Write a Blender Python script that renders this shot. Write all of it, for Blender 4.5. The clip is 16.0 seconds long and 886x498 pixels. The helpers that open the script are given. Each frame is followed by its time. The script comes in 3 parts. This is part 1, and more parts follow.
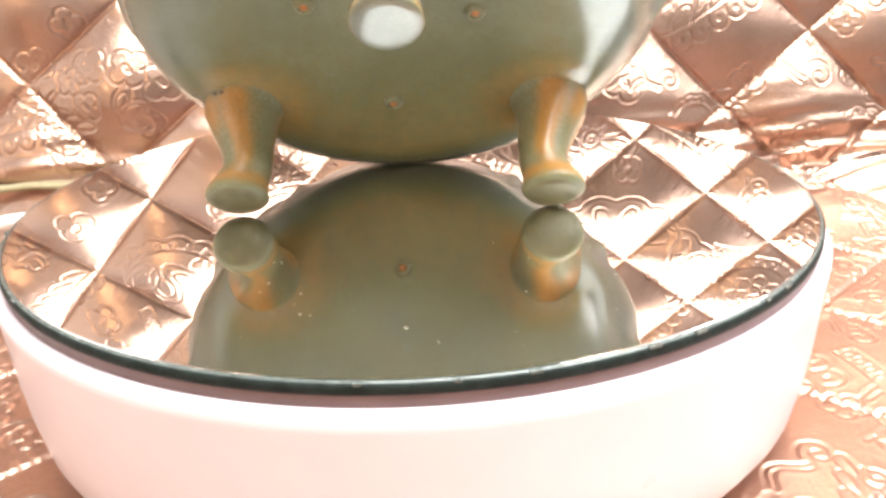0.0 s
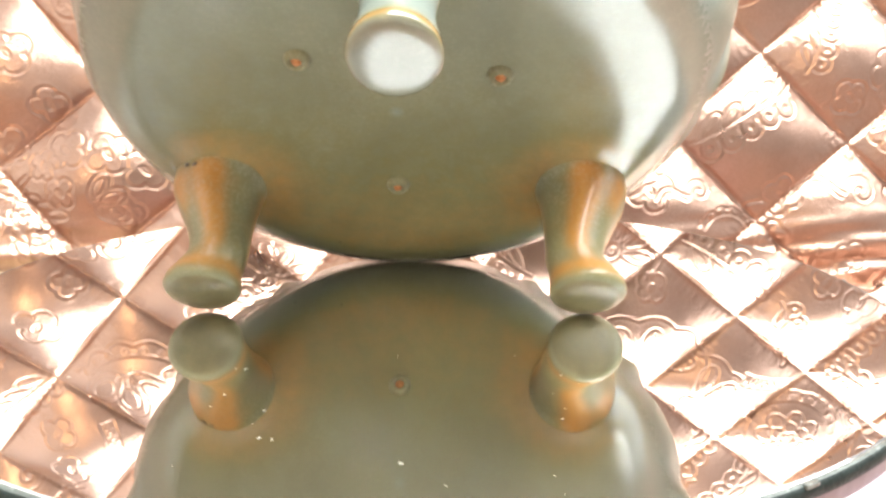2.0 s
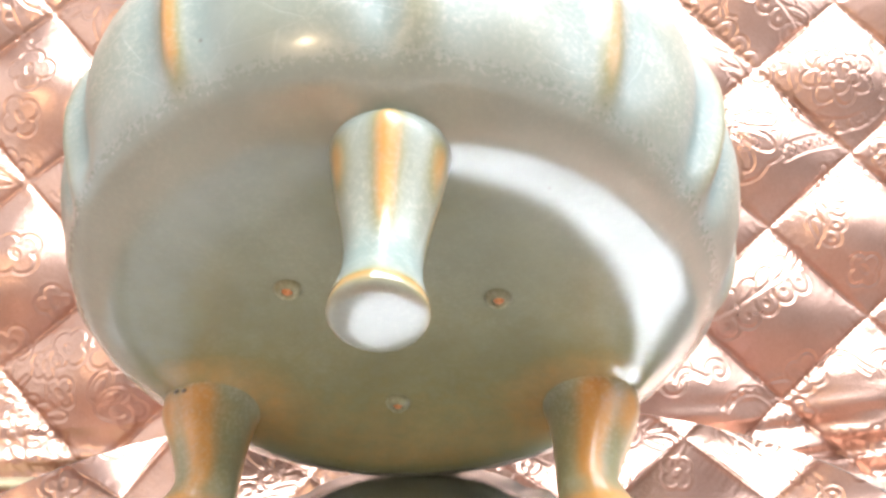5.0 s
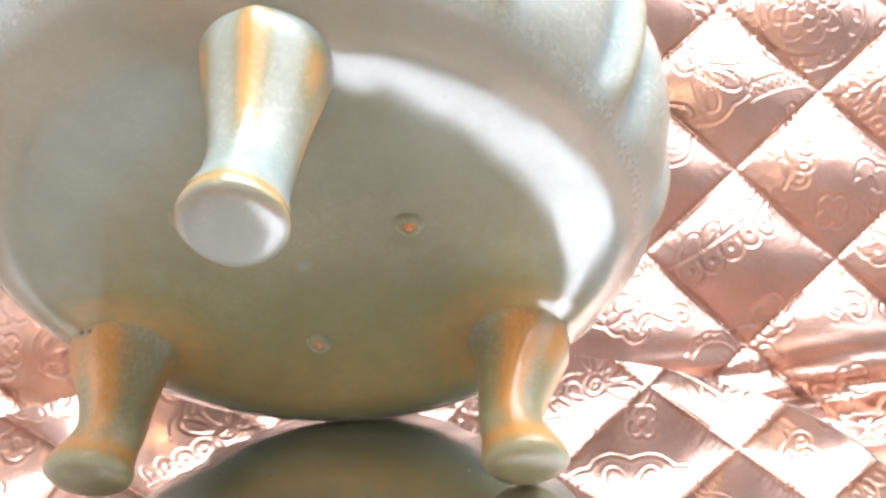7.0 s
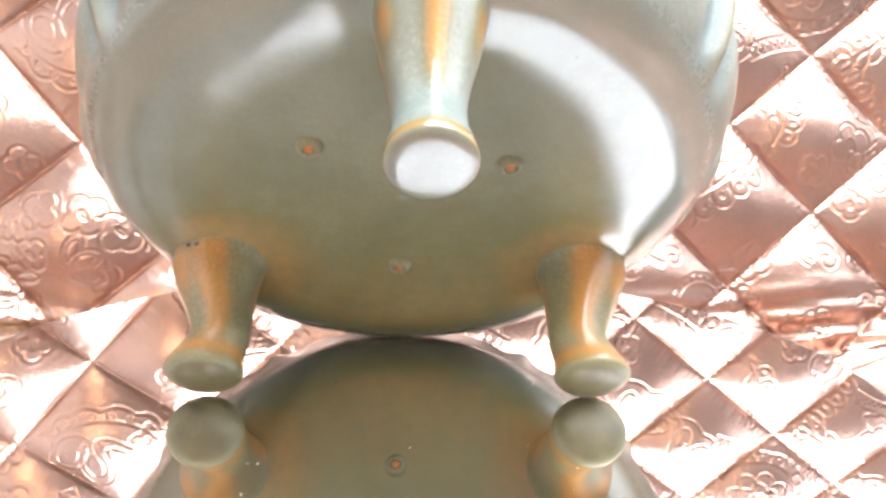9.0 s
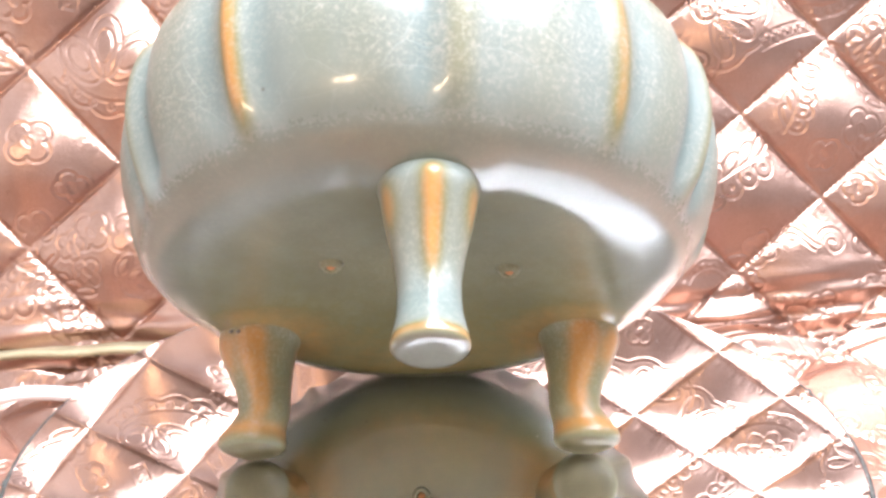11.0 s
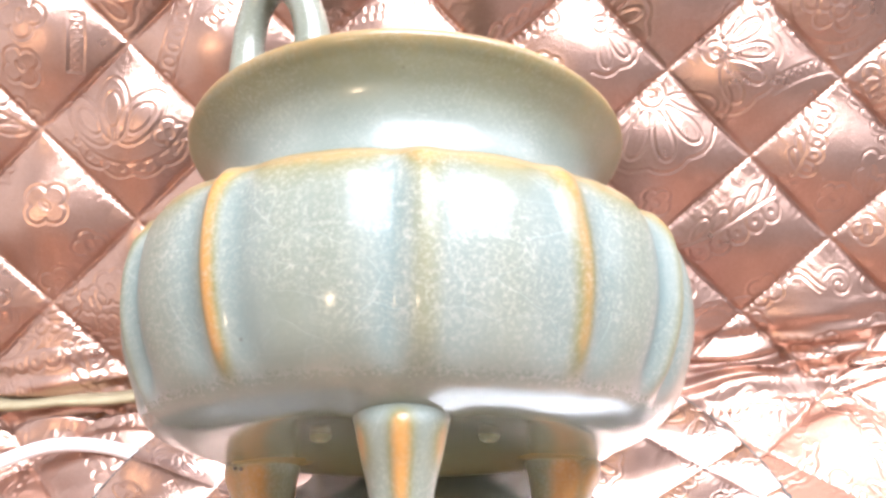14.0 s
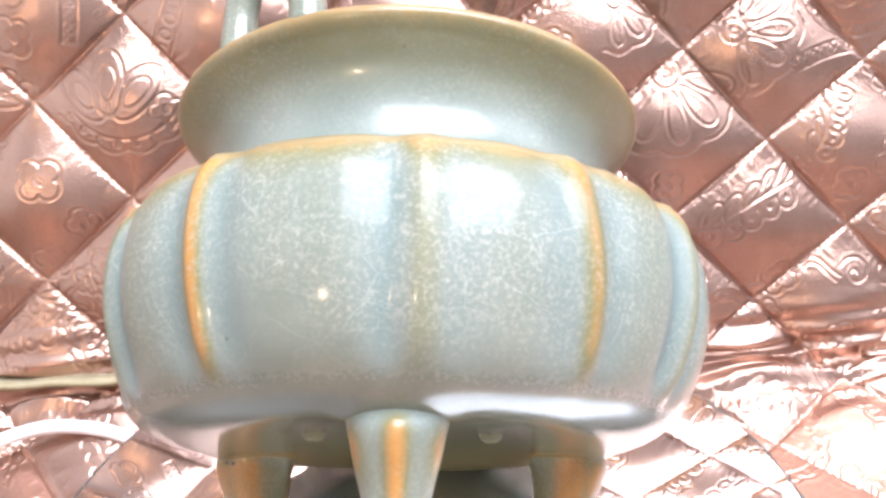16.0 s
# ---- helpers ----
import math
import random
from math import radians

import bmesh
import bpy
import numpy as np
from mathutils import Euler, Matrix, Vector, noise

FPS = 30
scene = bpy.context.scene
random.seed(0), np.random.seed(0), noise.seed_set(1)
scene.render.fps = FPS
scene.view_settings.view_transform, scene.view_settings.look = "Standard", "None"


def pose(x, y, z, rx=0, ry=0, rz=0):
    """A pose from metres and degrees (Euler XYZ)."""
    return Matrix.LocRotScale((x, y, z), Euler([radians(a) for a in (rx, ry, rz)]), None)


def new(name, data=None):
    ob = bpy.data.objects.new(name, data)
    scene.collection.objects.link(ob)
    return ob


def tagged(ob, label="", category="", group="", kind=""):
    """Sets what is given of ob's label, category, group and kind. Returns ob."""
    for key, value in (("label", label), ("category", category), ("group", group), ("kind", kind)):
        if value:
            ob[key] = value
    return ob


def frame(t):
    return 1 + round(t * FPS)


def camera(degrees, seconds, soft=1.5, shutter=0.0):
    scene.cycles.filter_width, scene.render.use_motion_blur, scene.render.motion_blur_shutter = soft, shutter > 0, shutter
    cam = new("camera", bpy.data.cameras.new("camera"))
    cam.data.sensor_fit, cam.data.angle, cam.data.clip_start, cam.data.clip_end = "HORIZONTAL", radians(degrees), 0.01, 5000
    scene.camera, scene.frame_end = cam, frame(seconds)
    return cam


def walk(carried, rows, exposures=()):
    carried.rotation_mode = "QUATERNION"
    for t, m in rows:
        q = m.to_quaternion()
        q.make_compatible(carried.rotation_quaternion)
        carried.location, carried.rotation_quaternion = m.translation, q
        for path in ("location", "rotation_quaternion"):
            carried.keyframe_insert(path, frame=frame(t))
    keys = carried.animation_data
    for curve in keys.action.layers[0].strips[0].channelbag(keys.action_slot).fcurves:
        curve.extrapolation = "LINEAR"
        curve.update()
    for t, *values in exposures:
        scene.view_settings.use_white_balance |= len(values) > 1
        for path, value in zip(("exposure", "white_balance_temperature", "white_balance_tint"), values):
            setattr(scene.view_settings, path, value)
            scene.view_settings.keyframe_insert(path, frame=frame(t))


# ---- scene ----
# ---------------------------------------------------------------- camera
Z0 = 0.05          # height of the mirror's face above the cloth


def row(t, x, y, z, rx, ry, rz):
    return (t, pose(x, y, z + Z0, rx, ry, rz))


cam = camera(58.18, 16.0, soft=3.0)
PATH = [
    (0, 0.0097, -0.2051, 0.0634, 68.19, 1.87, 0.00),
    (0.5, 0.0082, -0.1989, 0.0580, 71.64, 1.52, -0.63),
    (1, 0.0082, -0.1933, 0.0540, 73.39, 0.68, -0.05),
    (1.5, 0.0078, -0.1852, 0.0507, 75.06, 0.00, 0.34),
    (2, 0.0072, -0.1739, 0.0487, 76.99, -0.29, 0.59),
    (2.5, 0.0073, -0.1692, 0.0496, 80.68, -0.13, 0.45),
    (3, 0.0073, -0.1683, 0.0478, 83.91, -0.08, 0.66),
    (3.5, 0.0059, -0.1673, 0.0449, 86.40, -0.35, 1.09),
    (4, 0.0058, -0.1636, 0.0480, 87.17, 0.16, 1.01),
    (4.2, 0.0076, -0.1650, 0.0510, 87.73, 0.43, 1.39),
    (6.3, 0.0141, -0.1639, 0.0680, 87.34, 2.48, 1.07),
    (6.5, 0.0190, -0.1622, 0.0639, 86.54, 2.41, 1.19),
    (7, 0.0254, -0.1567, 0.0530, 85.43, 2.48, 1.43),
    (7.5, 0.0277, -0.1553, 0.0462, 84.43, 1.99, 1.51),
    (8, 0.0239, -0.1631, 0.0473, 83.52, 0.96, 0.56),
    (8.5, 0.0098, -0.1722, 0.0465, 82.89, 0.22, -0.23),
    (9, -0.0036, -0.1726, 0.0564, 80.17, -1.42, -2.73),
    (9.2, -0.0074, -0.1736, 0.0628, 79.03, -0.78, -3.58),
    (11.3, 0.0020, -0.1829, 0.1076, 72.15, 1.18, -0.22),
    (11.5, 0.0022, -0.1825, 0.1124, 71.82, 1.26, 0.02),
    (12, 0.0057, -0.1787, 0.1183, 70.80, 1.71, 0.65),
    (12.5, 0.0070, -0.1780, 0.1251, 69.70, 2.02, 1.08),
    (13, 0.0094, -0.1704, 0.1379, 68.74, 2.24, 1.10),
    (13.5, 0.0149, -0.1686, 0.1436, 67.48, 2.39, 1.18),
    (14, 0.0139, -0.1692, 0.1556, 66.28, 2.36, 1.36),
    (14.5, 0.0159, -0.1641, 0.1687, 65.14, 2.22, 1.51),
    (15, 0.0153, -0.1603, 0.1727, 64.41, 2.04, 1.64),
    (15.5, 0.0145, -0.1574, 0.1668, 64.23, 1.95, 1.90),
    (16, 0.0146, -0.1591, 0.1552, 64.37, 1.89, 2.08),
]
EXPOSURES = [(0.0, -0.13, 6950, 11), (1.0, -0.07, 7000, 11), (2.0, 0.06, 6900, 10), (2.6, 0.15, 6500, 10), (3.2, 0.16, 6350, 10), (4.0, 0.16, 6250, 11), (6.3, 0.0, 6550, 20), (7.2, 0.12, 6250, 19), (9.0, 0.09, 6350, 18), (11.5, -0.11, 6250, 21), (13.0, -0.19, 6200, 21), (15.0, -0.22, 6150, 20), (16.0, -0.32, 6050, 20)]
walk(cam, [row(*r) for r in PATH], EXPOSURES)

# ---------------------------------------------------------------- light
scene.view_settings.exposure = 0.0
world = bpy.data.worlds.new("world")
scene.world = world
world.use_nodes = True
wn = world.node_tree.nodes
sky = wn.new("ShaderNodeTexSky")
sky.sky_type, sky.sun_disc = "NISHITA", False
sky.sun_elevation, sky.sun_rotation = radians(48), radians(60)
wn["Background"].inputs["Strength"].default_value = 0.1
world.node_tree.links.new(sky.outputs[0], wn["Background"].inputs["Color"])


def area_lamp(name, m, sx, sy, watts, colour):
    data = bpy.data.lights.new(name, "AREA")
    data.shape, data.size, data.size_y, data.energy, data.color = "RECTANGLE", sx, sy, watts, colour
    ob = new(name, data)
    ob.matrix_world = m
    return ob


# broad skylight over the bed, a weak fill lamp added at its left, and a window high in the wall to the right
area_lamp("skylight_daylight", pose(0.70, -0.32, 1.99, 0, 0, 0), 2.06, 1.36, 222, (0.90, 0.965, 1.0))
area_lamp("left_fill_light", pose(-0.90, -0.32, 1.99, 0, 0, 0), 0.80, 1.36, 4, (0.92, 0.97, 1.0))
area_lamp("side_window_daylight", pose(1.90, 0.05, 1.30, 0, 90, 0), 1.0, 1.3, 22, (0.90, 0.96, 1.0))
# small warm bulb behind the camera
bulb = bpy.data.lights.new("warm_bulb_light", "POINT")
bulb.energy, bulb.color, bulb.shadow_soft_size = 17.0, (1.0, 0.74, 0.44), 0.038
new("warm_bulb_light", bulb).location = (-0.43, -1.08, 0.57)


# ---------------------------------------------------------------- materials
def material(name):
    m = bpy.data.materials.new(name)
    m.use_nodes = True
    nt = m.node_tree
    return m, nt, nt.nodes["Principled BSDF"]


def node(nt, kind, **values):
    n = nt.nodes.new(kind)
    for k, v in values.items():
        n.inputs[k.replace("_", " ")].default_value = v
    return n


def noise_tex(nt, scale, detail=4.0, rough=0.5):
    co = nt.nodes.new("ShaderNodeTexCoord")
    n = node(nt, "ShaderNodeTexNoise", Scale=scale, Detail=detail, Roughness=rough)
    nt.links.new(co.outputs["Object"], n.inputs["Vector"])
    return n


def ramp(nt, fac, stops):
    r = nt.nodes.new("ShaderNodeValToRGB")
    els = r.color_ramp.elements
    els[0].position, els[0].color = stops[0][0], (*stops[0][1], 1)
    els[1].position, els[1].color = stops[-1][0], (*stops[-1][1], 1)
    for p, c in stops[1:-1]:
        els.new(p).color = (*c, 1)
    nt.links.new(fac, r.inputs["Fac"])
    return r


def mixed(nt, fac, a, b, mode="MIX"):
    m = nt.nodes.new("ShaderNodeMix")
    m.data_type, m.blend_type = "RGBA", mode
    for socket, v in ((m.inputs[0], fac), (m.inputs[6], a), (m.inputs[7], b)):
        if isinstance(v, (int, float)):
            socket.default_value = v
        elif isinstance(v, tuple):
            socket.default_value = (*v, 1)
        else:
            nt.links.new(v, socket)
    return m.outputs[2]


def math_node(nt, op, a, b=0.0, c=0.6):
    m = nt.nodes.new("ShaderNodeMath")
    m.operation = op
    for socket, v in zip(m.inputs, (a, b, c)):
        if isinstance(v, (int, float)):
            socket.default_value = v
        else:
            nt.links.new(v, socket)
    return m.outputs[0]


def bump(nt, bsdf, height, strength, distance):
    b = node(nt, "ShaderNodeBump", Strength=strength, Distance=distance)
    nt.links.new(height, b.inputs["Height"])
    nt.links.new(b.outputs[0], bsdf.inputs["Normal"])
    return b


def celadon_glaze():
    m, nt, p = material("celadon_glaze")
    cloud = noise_tex(nt, 45, 5, 0.6)
    base = ramp(nt, cloud.outputs[0], [(0.3, (0.150, 0.176, 0.148)), (0.5, (0.172, 0.198, 0.168)), (0.72, (0.200, 0.224, 0.190))])
    thin_and_shade = nt.nodes.new("ShaderNodeAttribute")
    thin_and_shade.attribute_name = "thin_and_shade"
    rough_edge = noise_tex(nt, 260, 3, 0.6)
    t = math_node(nt, "MULTIPLY", thin_and_shade.outputs["Fac"], math_node(nt, "ADD", math_node(nt, "MULTIPLY", rough_edge.outputs[0], 0.6), 0.70))
    tan = ramp(nt, cloud.outputs[0], [(0.3, (0.33, 0.150, 0.030)), (0.7, (0.42, 0.215, 0.062))])
    olive = ramp(nt, cloud.outputs[0], [(0.3, (0.143, 0.134, 0.062)), (0.7, (0.178, 0.167, 0.080))])
    first = nt.nodes.new("ShaderNodeMapRange")
    first.inputs[2].default_value = 0.42
    second = nt.nodes.new("ShaderNodeMapRange")
    second.inputs[1].default_value = 0.40
    nt.links.new(t, first.inputs[0])
    nt.links.new(t, second.inputs[0])
    # olive also carries shade painted under the belly, the rim and the soles
    col = mixed(nt, first.outputs[0], base.outputs[0], olive.outputs[0])
    col = mixed(nt, second.outputs[0], col, tan.outputs[0])
    pool = math_node(nt, "MINIMUM", math_node(nt, "MAXIMUM", math_node(nt, "MULTIPLY", thin_and_shade.outputs["Fac"], -1.0), 0.0), 1.0)
    col = mixed(nt, pool, col, (0.105, 0.172, 0.174))
    wet = nt.nodes.new("ShaderNodeAttribute")
    wet.attribute_name = "wet"
    # frosted pale specks, fewer where the glaze is wet and glossy
    speck = noise_tex(nt, 1150, 5, 0.72)
    patch = noise_tex(nt, 38, 3, 0.6)
    sp = ramp(nt, speck.outputs[0], [(0.47, (0, 0, 0)), (0.68, (1, 1, 1))])
    pa = ramp(nt, patch.outputs[0], [(0.34, (0.12, 0.12, 0.12)), (0.60, (1, 1, 1))])
    col = mixed(nt, math_node(nt, "MULTIPLY", math_node(nt, "MULTIPLY", sp.outputs[0], pa.outputs[0]), math_node(nt, "MULTIPLY", math_node(nt, "MULTIPLY_ADD", first.outputs[0], -0.20, 0.55), math_node(nt, "MULTIPLY", math_node(nt, "MULTIPLY_ADD", wet.outputs["Fac"], -0.85, 1.0), math_node(nt, "MULTIPLY_ADD", pool, -0.9, 1.0)))), col, (0.46, 0.43, 0.35))
    # crackle lines
    co = nt.nodes.new("ShaderNodeTexCoord")
    warp = noise_tex(nt, 120, 2)
    vm = nt.nodes.new("ShaderNodeVectorMath")
    vm.operation = "MULTIPLY_ADD"
    vm.inputs[1].default_value = (0.003, 0.003, 0.003)
    nt.links.new(warp.outputs[1], vm.inputs[0])
    nt.links.new(co.outputs["Object"], vm.inputs[2])
    vor = nt.nodes.new("ShaderNodeTexVoronoi")
    vor.feature = "DISTANCE_TO_EDGE"
    vor.inputs["Scale"].default_value = 125
    flat = nt.nodes.new("ShaderNodeVectorMath")
    flat.operation = "MULTIPLY"
    flat.inputs[1].default_value = (0.62, 0.62, 1.25)
    nt.links.new(vm.outputs[0], flat.inputs[0])
    nt.links.new(flat.outputs[0], vor.inputs["Vector"])
    crack = ramp(nt, vor.outputs["Distance"], [(0.0, (1, 1, 1)), (0.016, (0, 0, 0))])
    broken = ramp(nt, noise_tex(nt, 60, 2).outputs[0], [(0.36, (0, 0, 0)), (0.50, (1, 1, 1))])
    cr = math_node(nt, "MULTIPLY", math_node(nt, "MULTIPLY", crack.outputs[0], broken.outputs[0]), math_node(nt, "MULTIPLY", math_node(nt, "MULTIPLY_ADD", first.outputs[0], -0.15, 0.12), math_node(nt, "MULTIPLY_ADD", wet.outputs["Fac"], -1.0, 1.0)))
    cr = math_node(nt, "MAXIMUM", cr, 0.0)
    col = mixed(nt, cr, col, (0.60, 0.66, 0.60))
    # a few dark iron specks
    spots = nt.nodes.new("ShaderNodeTexVoronoi")
    spots.inputs["Scale"].default_value = 260
    nt.links.new(co.outputs["Object"], spots.inputs["Vector"])
    parts = nt.nodes.new("ShaderNodeSeparateColor")
    nt.links.new(spots.outputs["Color"], parts.inputs[0])
    rare = math_node(nt, "GREATER_THAN", parts.outputs[0], 0.965)
    dot = ramp(nt, spots.outputs["Distance"], [(0.05, (1, 1, 1)), (0.13, (0, 0, 0))])
    col = mixed(nt, math_node(nt, "MULTIPLY", math_node(nt, "MULTIPLY", rare, dot.outputs[0]), 0.7), col, (0.07, 0.05, 0.03))
    nt.links.new(col, p.inputs["Base Color"])
    rr = ramp(nt, speck.outputs[0], [(0.38, (0.46, 0.46, 0.46)), (0.65, (0.56, 0.56, 0.56))])
    nt.links.new(math_node(nt, "MULTIPLY", rr.outputs[0], math_node(nt, "MULTIPLY_ADD", wet.outputs["Fac"], -0.62, 1.0)), p.inputs["Roughness"])
    p.inputs["IOR"].default_value = 1.6
    nt.links.new(math_node(nt, "MULTIPLY_ADD", wet.outputs["Fac"], 0.42, 0.16), p.inputs["Specular IOR Level"])
    nt.links.new(math_node(nt, "MULTIPLY_ADD", wet.outputs["Fac"], 0.0, 0.27), p.inputs["Coat Weight"])
    p.inputs["Coat Roughness"].default_value = 0.13
    h = math_node(nt, "ADD", math_node(nt, "MULTIPLY", speck.outputs[0], math_node(nt, "MULTIPLY_ADD", wet.outputs["Fac"], -0.14, 0.15)), math_node(nt, "MULTIPLY", rough_edge.outputs[0], 0.35))
    h = math_node(nt, "MULTIPLY_ADD", noise_tex(nt, 75, 2, 0.4).outputs[0], 2.2, h)
    h = math_node(nt, "MULTIPLY_ADD", cr, -2.4, h)
    bump(nt, p, h, 0.2, 0.0006)
    return m


def satin_cloth():
    m, nt, p = material("rose_gold_satin")
    cloud = noise_tex(nt, 22, 5, 0.6)
    fine = noise_tex(nt, 900, 3, 0.6)
    base = ramp(nt, cloud.outputs[0], [(0.3, (0.376, 0.229, 0.171)), (0.7, (0.490, 0.309, 0.236))])
    col = mixed(nt, 0.12, base.outputs[0], ramp(nt, fine.outputs[0], [(0.3, (0.3, 0.18, 0.13)), (0.7, (0.6, 0.44, 0.37))]).outputs[0])
    nt.links.new(col, p.inputs["Base Color"])
    p.inputs["Metallic"].default_value = 0.92
    p.inputs["Coat Weight"].default_value = 0.15
    p.inputs["Coat Roughness"].default_value = 0.18
    rr = ramp(nt, cloud.outputs[0], [(0.3, (0.265, 0.265, 0.265)), (0.7, (0.325, 0.325, 0.325))])
    nt.links.new(rr.outputs[0], p.inputs["Roughness"])
    crumple = noise_tex(nt, 110, 3, 0.5)
    creases = noise_tex(nt, 900, 3, 0.7)
    h = math_node(nt, "MULTIPLY_ADD", creases.outputs[0], 0.85, crumple.outputs[0])
    bump(nt, p, h, 0.24, 0.0009)
    return m


def simple(name, a, b, scale, rough, metal=0.0, bumps=0.0, bscale=400):
    m, nt, p = material(name)
    n = noise_tex(nt, scale, 4, 0.6)
    nt.links.new(ramp(nt, n.outputs[0], [(0.3, a), (0.7, b)]).outputs[0], p.inputs["Base Color"])
    r = ramp(nt, noise_tex(nt, scale * 3, 3).outputs[0], [(0.3, (rough * 0.85,) * 3), (0.7, (min(1, rough * 1.15),) * 3)])
    nt.links.new(r.outputs[0], p.inputs["Roughness"])
    p.inputs["Metallic"].default_value = metal
    if bumps:
        bump(nt, p, noise_tex(nt, bscale, 3).outputs[0], bumps, 0.0005)
    return m


def clear_glass():
    m, nt, p = material("clear_glass")
    p.inputs["Base Color"].default_value = (0.985, 0.995, 0.99, 1)
    p.inputs["Transmission Weight"].default_value = 1.0
    p.inputs["Roughness"].default_value = 0.0
    p.inputs["IOR"].default_value = 1.5
    return m


def silver():
    m, nt, p = material("mirror_silver")
    p.inputs["Base Color"].default_value = (0.61, 0.61, 0.605, 1)
    p.inputs["Metallic"].default_value = 1.0
    p.inputs["Roughness"].default_value = 0.0
    return m


GLAZE = celadon_glaze()
SATIN = satin_cloth()
SILVER = silver()
GLASS = clear_glass()
# white plastic with the satin's pink bounce put into its colour
PINK_CAST_PLASTIC = simple("pink_cast_plastic", (0.71, 0.605, 0.645), (0.75, 0.645, 0.685), 30, 0.32, 0, 0.05, 900)
DARK_EDGE = simple("dark_glass_edge", (0.006, 0.009, 0.008), (0.018, 0.026, 0.023), 300, 0.5, 0, 0.3, 1500)
DARK_EDGE.node_tree.nodes["Principled BSDF"].inputs["Specular IOR Level"].default_value = 0.12
PLATTER = simple("brown_plastic", (0.13, 0.078, 0.075), (0.17, 0.105, 0.10), 80, 0.4, 0, 0.1, 900)
CABLE = simple("white_cable", (0.78, 0.75, 0.74), (0.82, 0.79, 0.78), 60, 0.35)
RIBBON = simple("olive_ribbon", (0.30, 0.255, 0.15), (0.38, 0.33, 0.21), 120, 0.35, 0.3, 0.3, 900)
SPUR = simple("burnt_clay", (0.30, 0.10, 0.026), (0.45, 0.18, 0.05), 900, 0.6, 0, 0.4, 1800)
# unseen walls and ceiling, darkened to cut the light they would throw back
PLASTER = simple("dimmed_plaster", (0.22, 0.215, 0.22), (0.27, 0.265, 0.27), 3, 0.8, 0, 0.2, 60)
# pale only on the unseen west wall, added to bounce light onto the left
BOUNCE_PAINT = simple("bounce_paint", (0.72, 0.72, 0.71), (0.78, 0.78, 0.77), 3, 0.7, 0, 0.2, 60)
WOOD = simple("dark_wood", (0.12, 0.075, 0.045), (0.2, 0.13, 0.08), 8, 0.5, 0, 0.2, 90)
LINEN = simple("mattress_linen", (0.55, 0.5, 0.46), (0.64, 0.6, 0.55), 40, 0.85, 0, 0.3, 700)
PIT = simple("dark_pit", (0.045, 0.036, 0.024), (0.09, 0.07, 0.045), 900, 0.3)
BEVEL = simple("ground_bevel", (0.06, 0.07, 0.065), (0.12, 0.14, 0.13), 300, 0.25, 0, 0.2, 1500)
# back soles: shade close to the mirror put into a dark olive
SHADED_SOLE = simple("shaded_sole", (0.105, 0.088, 0.040), (0.165, 0.140, 0.066), 260, 0.34, 0, 0.2, 900)
DUST = simple("pale_dust", (0.24, 0.24, 0.22), (0.34, 0.34, 0.31), 900, 0.9)


# ---------------------------------------------------------------- mesh helpers
def part(name, bm, mat, parent=None, label=""):
    me = bpy.data.meshes.new(name)
    bm.normal_update()
    bm.to_mesh(me)
    bm.free()
    me.materials.append(mat)
    me.polygons.foreach_set("use_smooth", [True] * len(me.polygons))
    ob = new(name, me)
    ob.parent = parent
    if label:
        tagged(ob, label)
    return ob


def hard(ob):
    ob.data.polygons.foreach_set("use_smooth", [False] * len(ob.data.polygons))
    return ob


def lathe(profile, n=160, close=False):
    """A turned shape about z from (radius, height) pairs, as a bmesh; a radius of 0 ends in a point."""
    bm = bmesh.new()
    rings = []
    for r, h in profile:
        if r < 1e-6:
            rings.append([bm.verts.new((0, 0, h))])
        else:
            rings.append([bm.verts.new((r * math.cos(2 * math.pi * k / n), r * math.sin(2 * math.pi * k / n), h)) for k in range(n)])
    if close:
        rings.append(rings[0])
    for a, b in zip(rings, rings[1:]):
        for k in range(n):
            q = (k + 1) % n
            if len(a) == 1 and len(b) > 1:
                bm.faces.new((a[0], b[q], b[k]))
            elif len(b) == 1 and len(a) > 1:
                bm.faces.new((a[k], a[q], b[0]))
            elif len(a) > 1:
                bm.faces.new((a[k], a[q], b[q], b[k]))
    return bm


def box(bm, x0, x1, y0, y1, z0, z1, bevel=0.0):
    m = Matrix.LocRotScale(((x0 + x1) / 2, (y0 + y1) / 2, (z0 + z1) / 2), None, (x1 - x0, y1 - y0, z1 - z0))
    made = bmesh.ops.create_cube(bm, size=1, matrix=m)["verts"]
    if bevel:
        edges = list({e for v in made for e in v.link_edges})
        bmesh.ops.bevel(bm, geom=edges, offset=bevel, segments=2, profile=0.5, affect="EDGES")
    return bm


def smooth_profile(points, steps=8):
    """A Catmull-Rom line through the points."""
    out = []
    pts = [points[0]] + list(points) + [points[-1]]
    for a, b, c, d in zip(pts, pts[1:], pts[2:], pts[3:]):
        for k in range(steps):
            t = k / steps
            out.append(tuple(0.5 * (2 * q + (r - p) * t + (2 * p - 5 * q + 4 * r - s) * t * t + (3 * q - p - 3 * r + s) * t ** 3)
                             for p, q, r, s in zip(a, b, c, d)))
    out.append(tuple(points[-1]))
    return out


